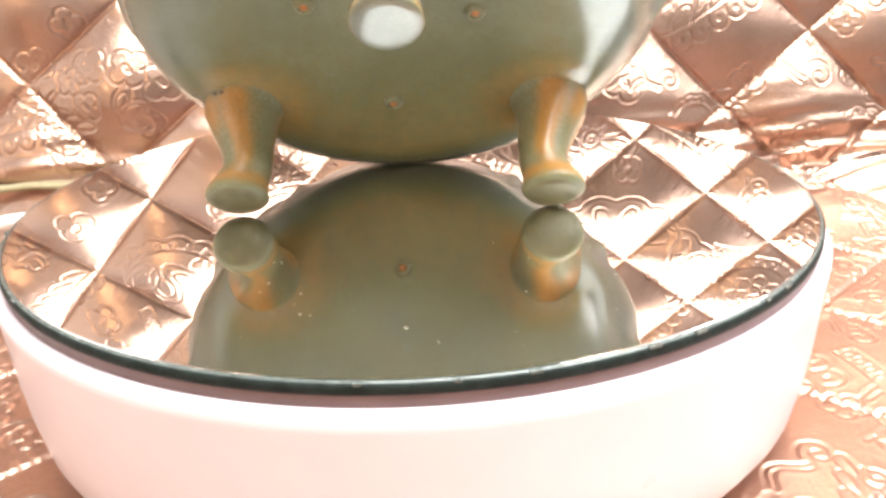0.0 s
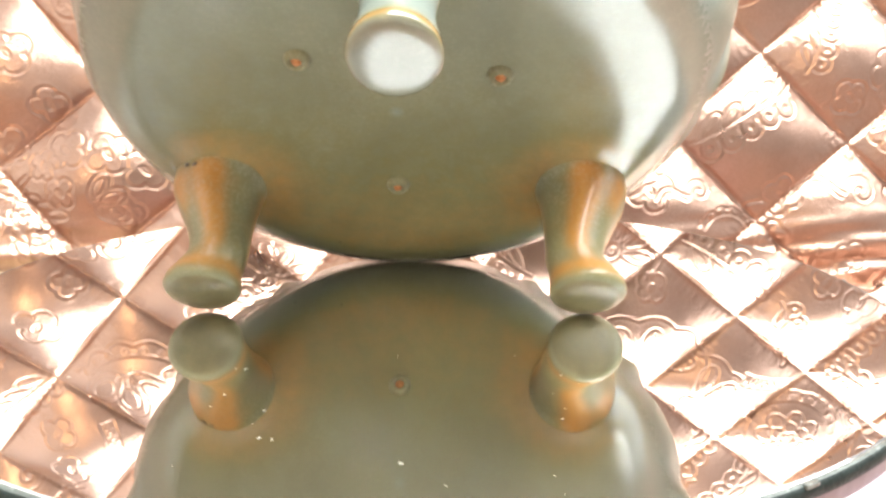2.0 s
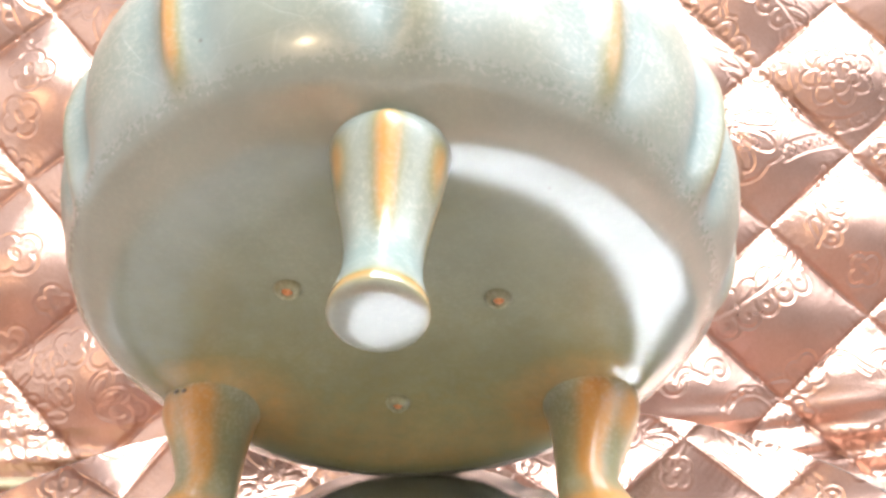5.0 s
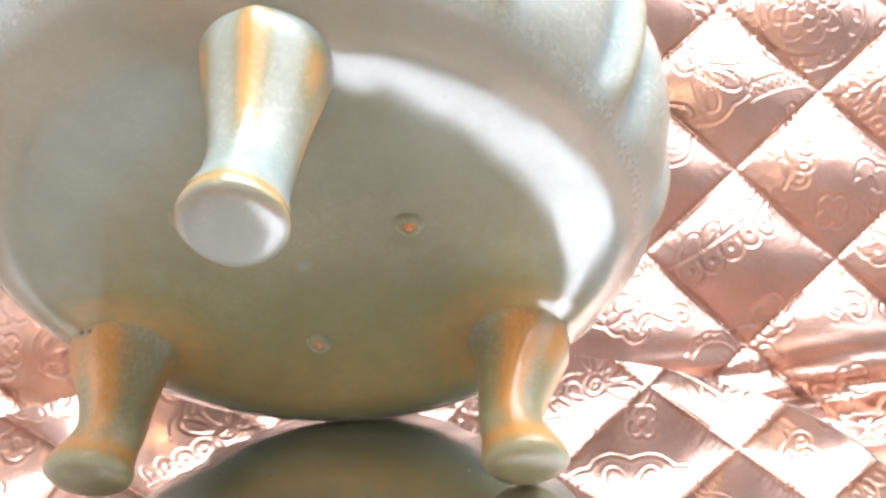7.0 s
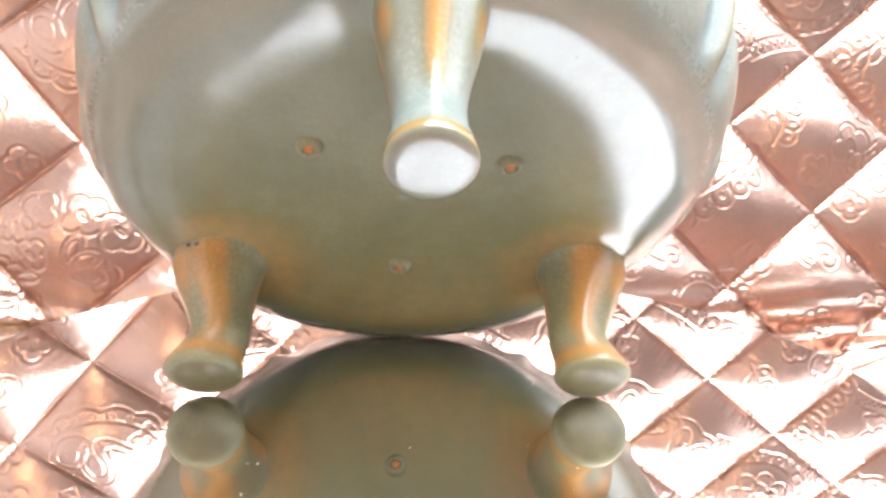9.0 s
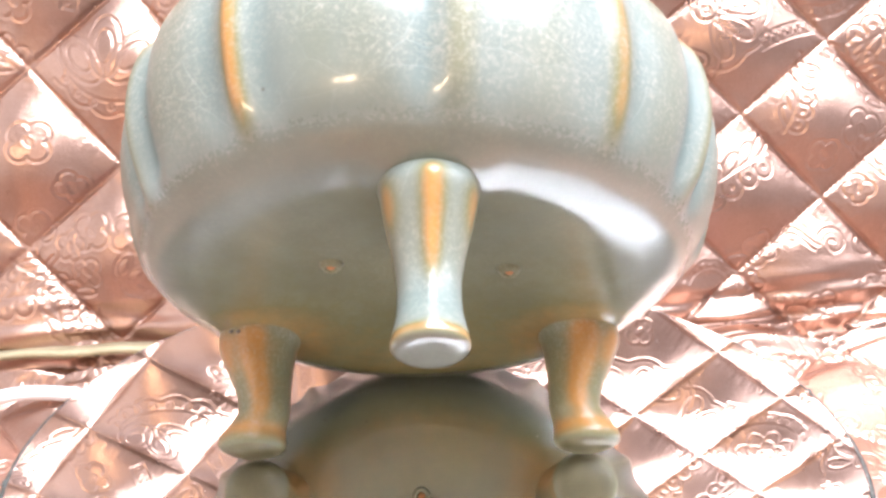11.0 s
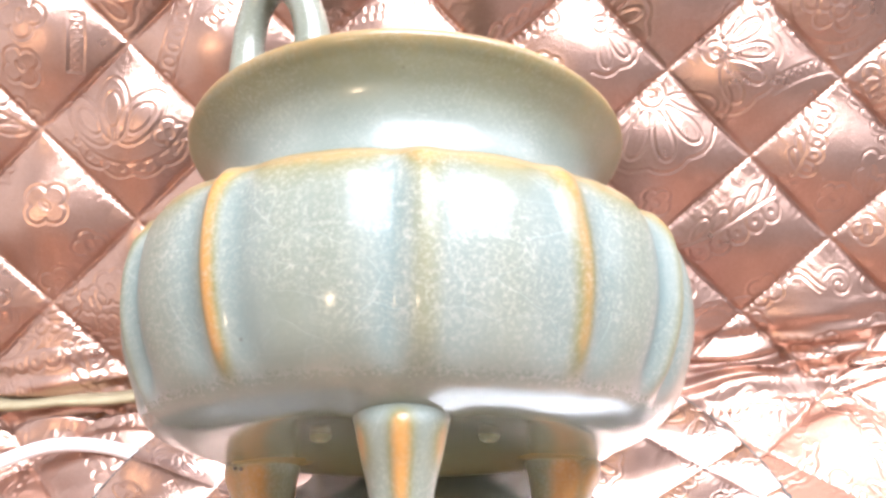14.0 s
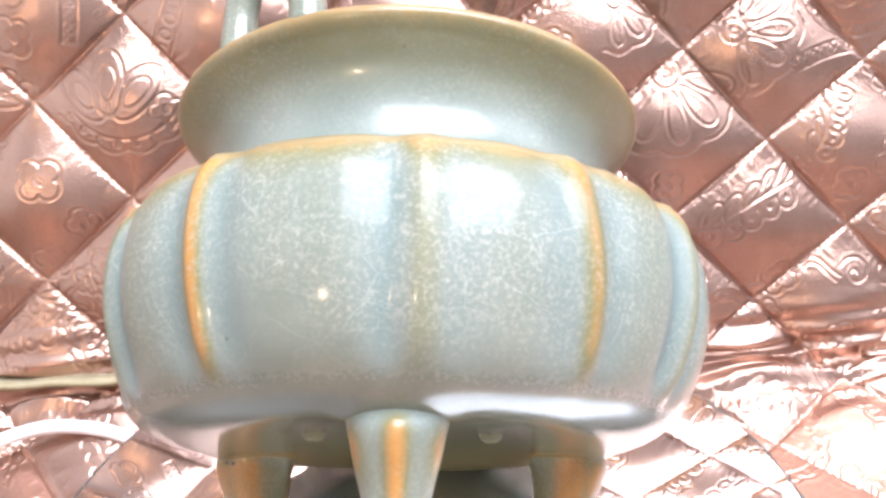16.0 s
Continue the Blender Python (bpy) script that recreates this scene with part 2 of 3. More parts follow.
def tube(points, radius, n=12):
    """A round tube along a line of points, its ends closed."""
    bm = bmesh.new()
    pts = [Vector(p) for p in points]
    rings = []
    for k, p in enumerate(pts):
        d = (pts[min(k + 1, len(pts) - 1)] - pts[max(k - 1, 0)]).normalized()
        side = d.cross(Vector((0.13, 0.21, 0.97))).normalized()
        up = side.cross(d)
        r = radius(k / (len(pts) - 1)) if callable(radius) else radius
        rings.append([bm.verts.new(p + side * (math.cos(a) * r) + up * (math.sin(a) * r)) for a in (2 * math.pi * q / n for q in range(n))])
    for a, b in zip(rings, rings[1:]):
        for k in range(n):
            bm.faces.new((a[k], a[(k + 1) % n], b[(k + 1) % n], b[k]))
    bm.faces.new(rings[0][::-1])
    bm.faces.new(rings[-1])
    bmesh.ops.recalc_face_normals(bm, faces=bm.faces)
    return bm


# ---------------------------------------------------------------- the quilted cloth
WALL_A, WALL_B, WALL_C = 0.0683, 0.2434, 0.1257      # y of the upright cloth = A x + B z + C, z from the mirror's face
CREASE = -0.037                                       # height at which it turns to lie flat
SLANT = math.hypot(1.0, WALL_B)
FILLET = 0.012


def cloth_axis(lo, fine_lo, fine_hi, hi, fine, coarse):
    a = np.arange(lo, fine_lo, coarse)
    b = np.arange(fine_lo, fine_hi, fine)
    c = np.arange(fine_hi, hi + coarse, coarse)
    return np.concatenate([a, b, c]), len(a), len(b)


def motif_lines(rng):
    """Stitched outlines of blossoms, sprays, fans and scrolls, scattered over the cloth: arrays of (u, s)."""
    lines = []

    def put(u, s, ang, size, xs, ys):
        ca, sa = math.cos(ang) * size, math.sin(ang) * size
        xs, ys = np.asarray(xs), np.asarray(ys)
        lines.append(np.stack([u + xs * ca - ys * sa, s + xs * sa + ys * ca], 1))

    ring = np.linspace(0, 2 * np.pi, 140)

    def clover(u, s, size, ang, petals=4):
        t = np.linspace(0, 2 * np.pi, int(500 * size / 0.008) + 60)
        r = 0.62 + 0.40 * np.abs(np.cos(petals * t / 2)) ** 0.55
        put(u, s, ang, size, r * np.cos(t), r * np.sin(t))
        put(u, s, ang, size, 0.10 * np.cos(ring), 0.24 * np.sin(ring))

    def fan(u, s, size, ang):
        for k in range(5):
            a = -1.15 + k * 0.575
            put(u, s, ang + a, size, 0.62 + 0.37 * np.cos(ring), 0.135 * np.sin(ring) * (1 + 0.35 * np.cos(ring)))
        t = np.linspace(-1.5, 1.5, 420)
        edge = 1.08 + 0.09 * np.abs(np.cos(5.46 * t))
        put(u, s, ang, size, edge * np.cos(t), edge * np.sin(t))
        put(u, s, ang, size, 0.2 * np.cos(ring), 0.2 * np.sin(ring))
        put(u, s, ang, size, 0.06 * np.cos(ring), 0.06 * np.sin(ring))

    def spray(u, s, size, ang):
        t = np.linspace(-1, 1, 260)
        put(u, s, ang, size, t, 0.10 * np.sin(2 * t))
        for k in range(5):
            ox = -0.8 + 0.38 * k
            oy = 0.10 * math.sin(2 * ox)
            x, y = 0.30 + 0.27 * np.cos(ring), 0.085 * np.sin(ring) * (1.2 + 0.4 * np.cos(ring))
            a = 0.62
            put(u, s, ang, size, ox + x * math.cos(a) - y * math.sin(a), oy + x * math.sin(a) + y * math.cos(a))
            w = np.linspace(math.pi - 0.5, 2 * math.pi + 0.5, 120)
            put(u, s, ang, size, ox + 0.1 + 0.19 * np.cos(w), oy - 0.22 + 0.22 * np.sin(w))
            put(u, s, ang, size, ox + 0.1 + 0.02 * np.cos(ring), oy - 0.22 + 0.03 * np.sin(ring))

    def scroll(u, s, size, ang):
        t = np.linspace(0.4, 9, 520)
        put(u, s, ang, size, 0.055 * t * np.cos(t), 0.055 * t * np.sin(t))
        t = np.linspace(0, 1, 320)
        put(u, s, ang, size, -0.48 - 1.2 * t, 0.20 - 0.28 * np.cos(4.4 * t + 0.4))
        put(u, s, ang, size, -0.60 - 1.0 * t, 0.04 - 0.26 * np.cos(4.4 * t + 0.5))

    def scallop(u, s, size, ang):
        t = np.linspace(-1.1, 1.1, 700)
        r = 1 + 0.07 * np.abs(np.sin(7 * t))
        put(u, s, ang, size, r * np.cos(t), r * np.sin(t))
        put(u, s, ang, size * 0.86, np.cos(t), np.sin(t))
        for a in np.linspace(-1.0, 1.0, 8):
            put(u, s, ang, size, 0.93 * math.cos(a) + 0.035 * np.cos(ring), 0.93 * math.sin(a) + 0.035 * np.sin(ring))

    def comb(u, s, size, ang):
        """A ribbon of two lines with a row of loops between them."""
        t = np.linspace(-1, 1, 300)
        for side in (-0.20, 0.20):
            put(u, s, ang, size, t, side + 0.10 * t * t)
        for k in range(7):
            ox = -0.9 + 0.3 * k
            put(u, s, ang, size, ox + 0.09 * np.cos(ring), 0.10 * ox * ox + 0.13 * np.sin(ring))

    def petals(u, s, size, ang):
        for k in range(3):
            a = -0.7 + 0.7 * k
            for wide in (1.0, 0.55):
                put(u, s, ang + a, size, 0.55 + 0.42 * wide * np.cos(ring), 0.22 * wide * np.sin(ring))

    def stitches(u, s, size, ang):
        for a in range(3):
            for b in range(2):
                t = np.linspace(0, 1, 12)
                put(u, s, ang, size, -0.4 + 0.4 * a + 0.1 * b + 0.02 * t, -0.25 + 0.4 * b + 0.18 * t)

    def medallion(u, s, size, ang):
        for a in range(6):
            scallop(u, s, size, ang + a * math.pi / 3)
        clover(u, s, size * 0.62, ang, 8)
        clover(u, s, size * 0.40, ang + 0.3, 6)
        clover(u, s, size * 0.20, ang, 5)

    def sprig(u, s, size, ang):
        """Two blossoms on forked stems."""
        clover(u, s, size * 0.42, ang)
        clover(u + size * 0.9 * math.cos(ang), s + size * 0.9 * math.sin(ang), size * 0.34, ang + 0.6, 5)
        t = np.linspace(0, 1, 160)
        put(u, s, ang, size, 0.2 + 0.4 * t, -0.35 - 0.35 * np.sin(3.1 * t))
        put(u, s, ang, size, 0.75 - 0.2 * t, -0.3 - 0.6 * t)

    kinds = {"fan": fan, "clover": clover, "spray": spray, "scroll": scroll, "medallion": medallion, "scallop": scallop, "comb": comb, "petals": petals, "stitches": stitches}
    placed = (("fan", 0.112, 0.134, 0.022, 0.0), ("fan", 0.087, 0.119, 0.027, -1.37), ("fan", 0.066, 0.147, 0.017, -0.3), ("medallion", 0.160, 0.154, 0.022, 0.2),
              ("spray", 0.1185, 0.066, 0.021, 0.38), ("spray", 0.150, 0.098, 0.015, 1.13), ("scroll", 0.166, 0.0375, 0.014, 0.0), ("scroll", 0.180, 0.037, 0.011, 2.6),
              ("clover", -0.1537, 0.0885, 0.0085, 0.75), ("clover", -0.1406, 0.0709, 0.0060, 0.2), ("clover", -0.1327, 0.0535, 0.0078, 0.9), ("clover", -0.1172, 0.0521, 0.0078, 0.6),
              ("clover", -0.105, 0.0464, 0.0075, 0.8), ("clover", -0.1349, 0.0378, 0.0060, 0.8), ("clover", -0.1118, 0.0307, 0.0060, 0.1), ("petals", -0.1235, 0.0330, 0.014, 0.4),
              ("clover", -0.1575, 0.1420, 0.0075, 0.5), ("clover", -0.1546, 0.1605, 0.0085, 0.0), ("clover", 0.0438, 0.1311, 0.0065, 0.3), ("clover", 0.0889, 0.0759, 0.0062, 0.8),
              ("clover", 0.1777, 0.0838, 0.0090, 0.4), ("clover", 0.1777, 0.0595, 0.0060, 0.0), ("clover", 0.1616, 0.0741, 0.0065, 0.7), ("clover", 0.0829, 0.0381, 0.0085, 0.3),
              ("comb", -0.136, 0.150, 0.011, 1.45), ("comb", -0.0975, 0.152, 0.020, 1.24), ("petals", -0.124, 0.108, 0.029, 1.57), ("scallop", -0.1194, 0.126, 0.027, -1.57),
              ("clover", -0.1035, 0.1135, 0.0060, 0.2), ("stitches", 0.1223, 0.0055, 0.007, 0.0), ("stitches", -0.0421, 0.1672, 0.008, 0.2), ("stitches", -0.0226, 0.1554, 0.008, 0.1),
              ("stitches", -0.0041, 0.1556, 0.008, 0.0), ("comb", -0.073, 0.166, 0.016, 0.9), ("scallop", 0.114, 0.018, 0.013, 1.57))
    for kind, u, s, size, ang in placed:
        kinds[kind](u, s, size, ang)
    step = 0.0225
    for a in range(int(0.46 / step)):
        for b in range(int(0.48 / step)):
            u, s = -0.23 + (a + rng.uniform(0.2, 0.8)) * step, -0.25 + (b + rng.uniform(0.2, 0.8)) * step
            ang = rng.uniform(0, 6.28)
            kind = rng.random()
            if min(math.hypot(u - m[1], s - m[2]) - m[3] for m in placed) < 0.009:
                continue
            if kind < 0.26:
                sprig(u, s, rng.uniform(0.014, 0.019), ang)
            elif kind < 0.40:
                fan(u, s, rng.uniform(0.014, 0.020), ang)
            elif kind < 0.62:
                spray(u, s, rng.uniform(0.014, 0.020), ang)
            elif kind < 0.78:
                scroll(u, s, rng.uniform(0.010, 0.013), ang)
            elif kind < 0.88:
                scallop(u, s, rng.uniform(0.016, 0.022), ang)
            elif kind < 0.95:
                comb(u, s, rng.uniform(0.010, 0.014), ang)
            else:
                stitches(u, s, 0.009, ang)
    return lines


def quilted_cloth():
    fine = 0.0005
    us, u0, un = cloth_axis(-0.50, -0.22, 0.22, 0.50, fine, 0.005)
    ss, s0, sn = cloth_axis(-0.70, -0.20, 0.195, 0.50, fine, 0.005)
    U, S = np.meshgrid(us, ss)
    # relief of the stitched outlines, on the fine part of the grid
    far = np.full((sn, un), 9.0)
    lines = np.concatenate(motif_lines(random.Random(11)))
    cx, cy = (lines[:, 0] - us[u0]) / fine, (lines[:, 1] - ss[s0]) / fine
    ix, iy = np.rint(cx).astype(int), np.rint(cy).astype(int)
    for dx in range(-4, 5):
        for dy in range(-4, 5):
            x, y = ix + dx, iy + dy
            ok = (x >= 0) & (x < un) & (y >= 0) & (y < sn)
            d = np.hypot(x - cx, y - cy)
            np.minimum.at(far, (y[ok], x[ok]), d[ok])
    far *= fine
    relief = np.zeros_like(U)
    relief[s0:s0 + sn, u0:u0 + un] = -0.00036 * np.exp(-(far / 0.00045) ** 2) + 0.00014 * np.exp(-((far - 0.0012) / 0.0005) ** 2)
    # diamond quilting
    zeff = CREASE + S / SLANT
    i = -3.535 + 27.877 * U - 1.124 * zeff + 3.602 * U * zeff
    j = -1.925 + 2.169 * U + 30.309 * zeff + 7.408 * U * zeff
    p, q = (i + j) / 2, (i - j) / 2
    fp, fq = p - np.floor(p), q - np.floor(q)
    puff = (np.sin(np.pi * fp) * np.sin(np.pi * fq))
    pad = np.floor(p) * 7.13 + np.floor(q) * 3.71
    height = 0.0074 + 0.0010 * np.sin(pad * 1.7)
    lift = height * np.clip(puff, 0, 1) ** 0.92
    lift *= 1 - 0.84 / (1 + np.exp((S + 0.036) / 0.008))      # flatter where it lies under its own weight
    # puckers that run in from the seams, and slack in the cloth
    seam = np.exp(-(np.minimum(np.minimum(fp, 1 - fp), np.minimum(fq, 1 - fq)) / 0.16) ** 2)
    valley = np.minimum(np.minimum(fp, 1 - fp), np.minimum(fq, 1 - fq))
    lift -= 0.0008 * np.exp(-(valley / 0.02) ** 2)
    # stitches that nip the seams
    along = np.where(np.minimum(fp, 1 - fp) < np.minimum(fq, 1 - fq), q, p)
    lift -= 0.00018 * np.exp(-(valley / 0.035) ** 2) * (0.5 + 0.5 * np.sin(2 * np.pi * 19 * along))
    lift += 0.00009 * np.exp(-((valley - 0.07) / 0.05) ** 2) * np.sin(2 * np.pi * 11 * along + 2 * np.sin(5 * pad)) * np.sin(2 * np.pi * 4.3 * along + pad)
    lift += 0.00006 * seam * np.sin(i * 31 + 3 * np.sin(j * 5.3)) * np.sin(j * 23 + 2 * np.sin(i * 4.1))
    lift += 0.0004 * np.sin(i * 2.7 + 1.3 * np.sin(j * 2.1)) * np.sin(j * 3.1 + np.sin(i * 1.7))
    # level folds along the crease
    near = np.exp(-(S / 0.021) ** 2)
    lift += near * (0.0018 * np.sin(S * 560 + 2.2 * np.sin(U * 21) + 1.1 * np.sin(U * 57 + 1)) + 0.0003 * np.sin(S * 1150 + 3 * np.sin(U * 33)))
    lift += relief
    # the sheet itself: upright part, a rounded turn, flat part
    zc = CREASE
    ycr = WALL_A * U + WALL_B * zc + WALL_C
    lean = math.atan(WALL_B)
    span = math.pi / 2 - lean                     # angle turned through at the crease
    half = FILLET * span / 2
    ang = np.clip((S + half) / (2 * half), 0, 1) * span
    # walk along the arc
    ya = ycr - FILLET * math.tan(span / 2) + FILLET * np.sin(ang)
    za = zc + FILLET * (1 - np.cos(ang))
    over = np.maximum(S - half, 0)
    under = np.maximum(-half - S, 0)
    Y = ya + over * math.sin(lean) - under
    Z = za + over * math.cos(lean) - 0.013 * (1 - np.exp(-under / 0.035))
    ny, nz = -np.sin(ang), np.cos(ang)
    X, Y, Z = U, Y + ny * lift, Z + nz * lift
    co = np.stack([X, Y, Z + Z0], -1).reshape(-1, 3)
    rows_, cols = U.shape
    k = np.arange(rows_ * cols).reshape(rows_, cols)
    faces = np.stack([k[:-1, :-1], k[:-1, 1:], k[1:, 1:], k[1:, :-1]], -1).reshape(-1, 4)
    me = bpy.data.meshes.new("quilted_cloth")
    me.vertices.add(len(co))
    me.vertices.foreach_set("co", co.ravel())
    me.loops.add(faces.size)
    me.loops.foreach_set("vertex_index", faces.ravel())
    me.polygons.add(len(faces))
    me.polygons.foreach_set("loop_start", np.arange(0, faces.size, 4))
    me.polygons.foreach_set("use_smooth", np.ones(len(faces), bool))
    me.update(calc_edges=True)
    me.materials.append(SATIN)
    ob = new("backdrop", me)
    return tagged(ob, "rose-gold satin cloth quilted in diamonds with stitched floral outlines", "cloth", kind="structure")


quilted_cloth()


# ---------------------------------------------------------------- turntable and mirror
def turntable():
    base = tagged(new("turntable"), "round white plastic display turntable standing on quilted satin", "turntable")
    base.location = (0, 0, 0.0)
    zt = Z0 - 0.0042
    shell = [(0.0, 0.0025), (0.06, 0.0022), (0.078, 0.0018), (0.0925, 0.0022), (0.0968, 0.0045), (0.0996, 0.0095), (0.1010, 0.018), (0.1017, 0.026),
             (0.1022, 0.036), (0.1026, zt - 0.004), (0.1027, zt - 0.0018), (0.1020, zt - 0.0006), (0.1010, zt - 0.0002), (0.0995, zt - 0.0008), (0.0985, zt - 0.002),
             (0.0, zt - 0.002)]
    part("shell", lathe(shell, 220), PINK_CAST_PLASTIC, base)
    platter = [(0.0, zt - 0.0018), (0.0975, zt - 0.0018), (0.0984, zt - 0.0012), (0.1001, zt - 0.0006), (0.1001, Z0 - 0.0026), (0.098, Z0 - 0.0024), (0.0, Z0 - 0.0023)]
    hard(part("platter", lathe(platter, 200), PLATTER, base, "brown turning platter under the mirror"))
    return base


def round_mirror():
    disc = tagged(new("round_mirror"), "round mirror disc with a dark ground edge lying on the turntable", "mirror")
    disc.location = (0, 0, Z0)
    glass = [(0.0, 0.0), (0.0993, 0.0), (0.0995, -0.0002), (0.0995, -0.00165), (0.0, -0.00165)]
    g = hard(part("glass", lathe(glass, 240), GLASS, disc, "clear glass face"))
    g.visible_shadow = False
    hard(part("silver_backing", lathe([(0.0, -0.0018), (0.0995, -0.0018), (0.0995, -0.0021), (0.0, -0.0021)], 240), SILVER, disc))
    bevel = [(0.0996, -0.00005), (0.0999, -0.00006), (0.1002, -0.0003), (0.0996, -0.0003)]
    hard(part("bevel", lathe(bevel, 260, close=True), BEVEL, disc, "pale polished bevel of the mirror"))
    rim = [(0.0996, -0.00032), (0.1002, -0.00032), (0.1006, -0.0006), (0.1006, -0.0021), (0.1003, -0.0024), (0.0996, -0.0024)]
    part("ground_edge", lathe(rim, 260, close=True), DARK_EDGE, disc, "dark green ground glass edge")
    chip_rng = random.Random(5)
    for k in range(11):
        a = chip_rng.uniform(0, 6.283) if k > 6 else -1.57 + chip_rng.uniform(-0.9, 0.9)
        w = chip_rng.uniform(0.0005, 0.0013)
        bm = box(bmesh.new(), -0.0004, 0.0003, -w, w, -0.0005, 0.00012, 0.0001)
        c = part("chip", bm, BEVEL, disc, "pale chip in the ground edge")
        c.matrix_local = Matrix.Rotation(a, 4, "Z") @ Matrix.Translation((0.1004, 0, -0.0001))
    return disc


def dust():
    """Specks of dust and lint lying on the mirror."""
    rng = random.Random(8)
    verts, faces = [], []
    for k in range(42):
        r, a = 0.096 * math.sqrt(rng.random()), rng.uniform(0, 6.283)
        if k < 26:
            r, a = 0.096 * math.sqrt(rng.uniform(0.35, 1.0)), rng.uniform(-2.6, -0.5)
        size = rng.choice((0.00007, 0.00009, 0.00012, 0.00018))
        spin, long = rng.uniform(0, 3.14), rng.choice((1, 1, 1.4, 3))
        u = (math.cos(spin) * size * long, math.sin(spin) * size * long)
        v = (-math.sin(spin) * size, math.cos(spin) * size)
        x, y, n = r * math.cos(a), r * math.sin(a), len(verts)
        for su, sv in ((1, 0), (0, 1), (-1, 0), (0, -1)):
            verts.append((x + u[0] * su + v[0] * sv, y + u[1] * su + v[1] * sv, Z0 + 0.00002))
        verts.append((x, y, Z0 + 0.00002 + size * 0.9))
        faces += [(n + q, n + (q + 1) % 4, n + 4) for q in range(4)] + [(n + 3, n + 2, n + 1, n)]
    me = bpy.data.meshes.new("dust")
    me.from_pydata(verts, [], faces)
    me.materials.append(DUST)
    return tagged(new("dust", me), "pale dust specks lying on the mirror", "dust", kind="stuff")


turntable()
round_mirror()
dust()

# ---------------------------------------------------------------- celadon tripod censer, tipped back on two feet and its belly
AXIS = Vector((0.002, 0.727, 0.687)).normalized()
EX = (Vector((1, 0, 0)) - AXIS * AXIS.x).normalized()
EY = AXIS.cross(EX)
FOOT_TURN = radians(-87.0)           # direction of the raised foot round the axis
LEG_TURNS = [radians(a) for a in (-85.5, 28.0, 152.5)]


def thin_and_shade_layer(ob, values):
    a = ob.data.attributes.new("thin_and_shade", "FLOAT", "POINT")
    a.data.foreach_set("value", values)


def wet_layer(ob, values):
    a = ob.data.attributes.new("wet", "FLOAT", "POINT")
    a.data.foreach_set("value", values)


# radius and height of the outside, from the middle of the base to the shoulder, and on over neck, rim and mouth
OUTER = [(0.0, -0.0016), (0.016, -0.0017), (0.028, -0.0026), (0.038, -0.0037), (0.0465, -0.0040), (0.0525, -0.0028), (0.0575, -0.0003), (0.0619, 0.0046), (0.0653, 0.0115),
         (0.0674, 0.0185), (0.0681, 0.0248), (0.0680, 0.0302), (0.0670, 0.0354), (0.0653, 0.0387)]
NECK = [(0.0653, 0.0387), (0.0638, 0.0406), (0.0598, 0.0422), (0.0540, 0.0438), (0.0496, 0.0458), (0.0475, 0.0490), (0.0467, 0.0538), (0.0474, 0.0586), (0.0496, 0.0637),
        (0.0534, 0.0678), (0.0559, 0.0700), (0.0568, 0.0715), (0.0563, 0.0729), (0.0550, 0.0733), (0.0532, 0.0719), (0.0497, 0.0670), (0.0458, 0.0610), (0.0438, 0.0550), (0.0440, 0.0490)]
INNER = [(0.0440, 0.0490), (0.0520, 0.0425), (0.0590, 0.0372), (0.0620, 0.0310), (0.0625, 0.0240), (0.0600, 0.0150), (0.0530, 0.0085), (0.0400, 0.0050), (0.02, 0.0035), (0.0, 0.003)]


def bump_at(x, width):
    return math.exp(-(x / width) ** 2)


def turned(profile, shape, n=400):
    bm = bmesh.new()
    thin_and_shade, rings = [], []
    for r, h in profile:
        if r < 1e-6:
            rings.append([bm.verts.new((0, 0, h))])
            thin_and_shade.append(0.0)
            continue
        ring = []
        for k in range(n):
            a = 2 * math.pi * k / n
            dr, dh, t = shape(r, h, a)
            ring.append(bm.verts.new(((r + dr) * math.cos(a), (r + dr) * math.sin(a), h + dh)))
            thin_and_shade.append(t)
        rings.append(ring)
    for a, b in zip(rings, rings[1:]):
        for k in range(n):
            q = (k + 1) % n
            if len(a) == 1:
                bm.faces.new((a[0], b[q], b[k]))
            elif len(b) == 1:
                bm.faces.new((a[k], a[q], b[0]))
            else:
                bm.faces.new((a[k], a[q], b[q], b[k]))
    return bm, thin_and_shade


# each rib: direction round the axis, height, half width, tan colour and its spread, depth of the valley before and after it
RIB_TABLE = [(-146.0, 1.1, 2.2, 0.30, 1.6, 1.8, 1.6), (-116.2, 1.0, 1.7, 1.0, 1.6, 1.0, 0.9), (-82.3, 0.85, 2.9, 0.27, 2.8, 1.3, 0.35), (-58.3, 0.75, 2.1, 0.68, 2.1, 0.5, 0.7),
             (-30.0, 1.1, 2.2, 0.34, 1.6, 1.6, 1.8), (0.0, 0.8, 2.0, 0.3, 1.6, 0.9, 0.9), (30.0, 0.8, 2.0, 0.3, 1.6, 0.9, 0.9), (60.0, 0.8, 2.0, 0.3, 1.6, 0.9, 0.9),
             (91.0, 0.8, 2.0, 0.3, 1.6, 0.9, 0.9), (121.0, 0.8, 2.0, 0.3, 1.6, 0.9, 0.9), (151.5, 0.8, 2.0, 0.3, 1.6, 0.9, 0.9), (182.5, 0.8, 2.0, 0.3, 1.6, 0.9, 0.9)]


def rib_phase(a):
    """Degrees from the nearest rib, and that rib."""
    away = [(math.remainder(math.degrees(a) - rib[0], 360.0), rib) for rib in RIB_TABLE]
    return min(away, key=lambda pair: abs(pair[0]))


def side_weight(h):
    lo = min(max((h + 0.0015) / 0.009, 0), 1)
    return lo * lo * (3 - 2 * lo)


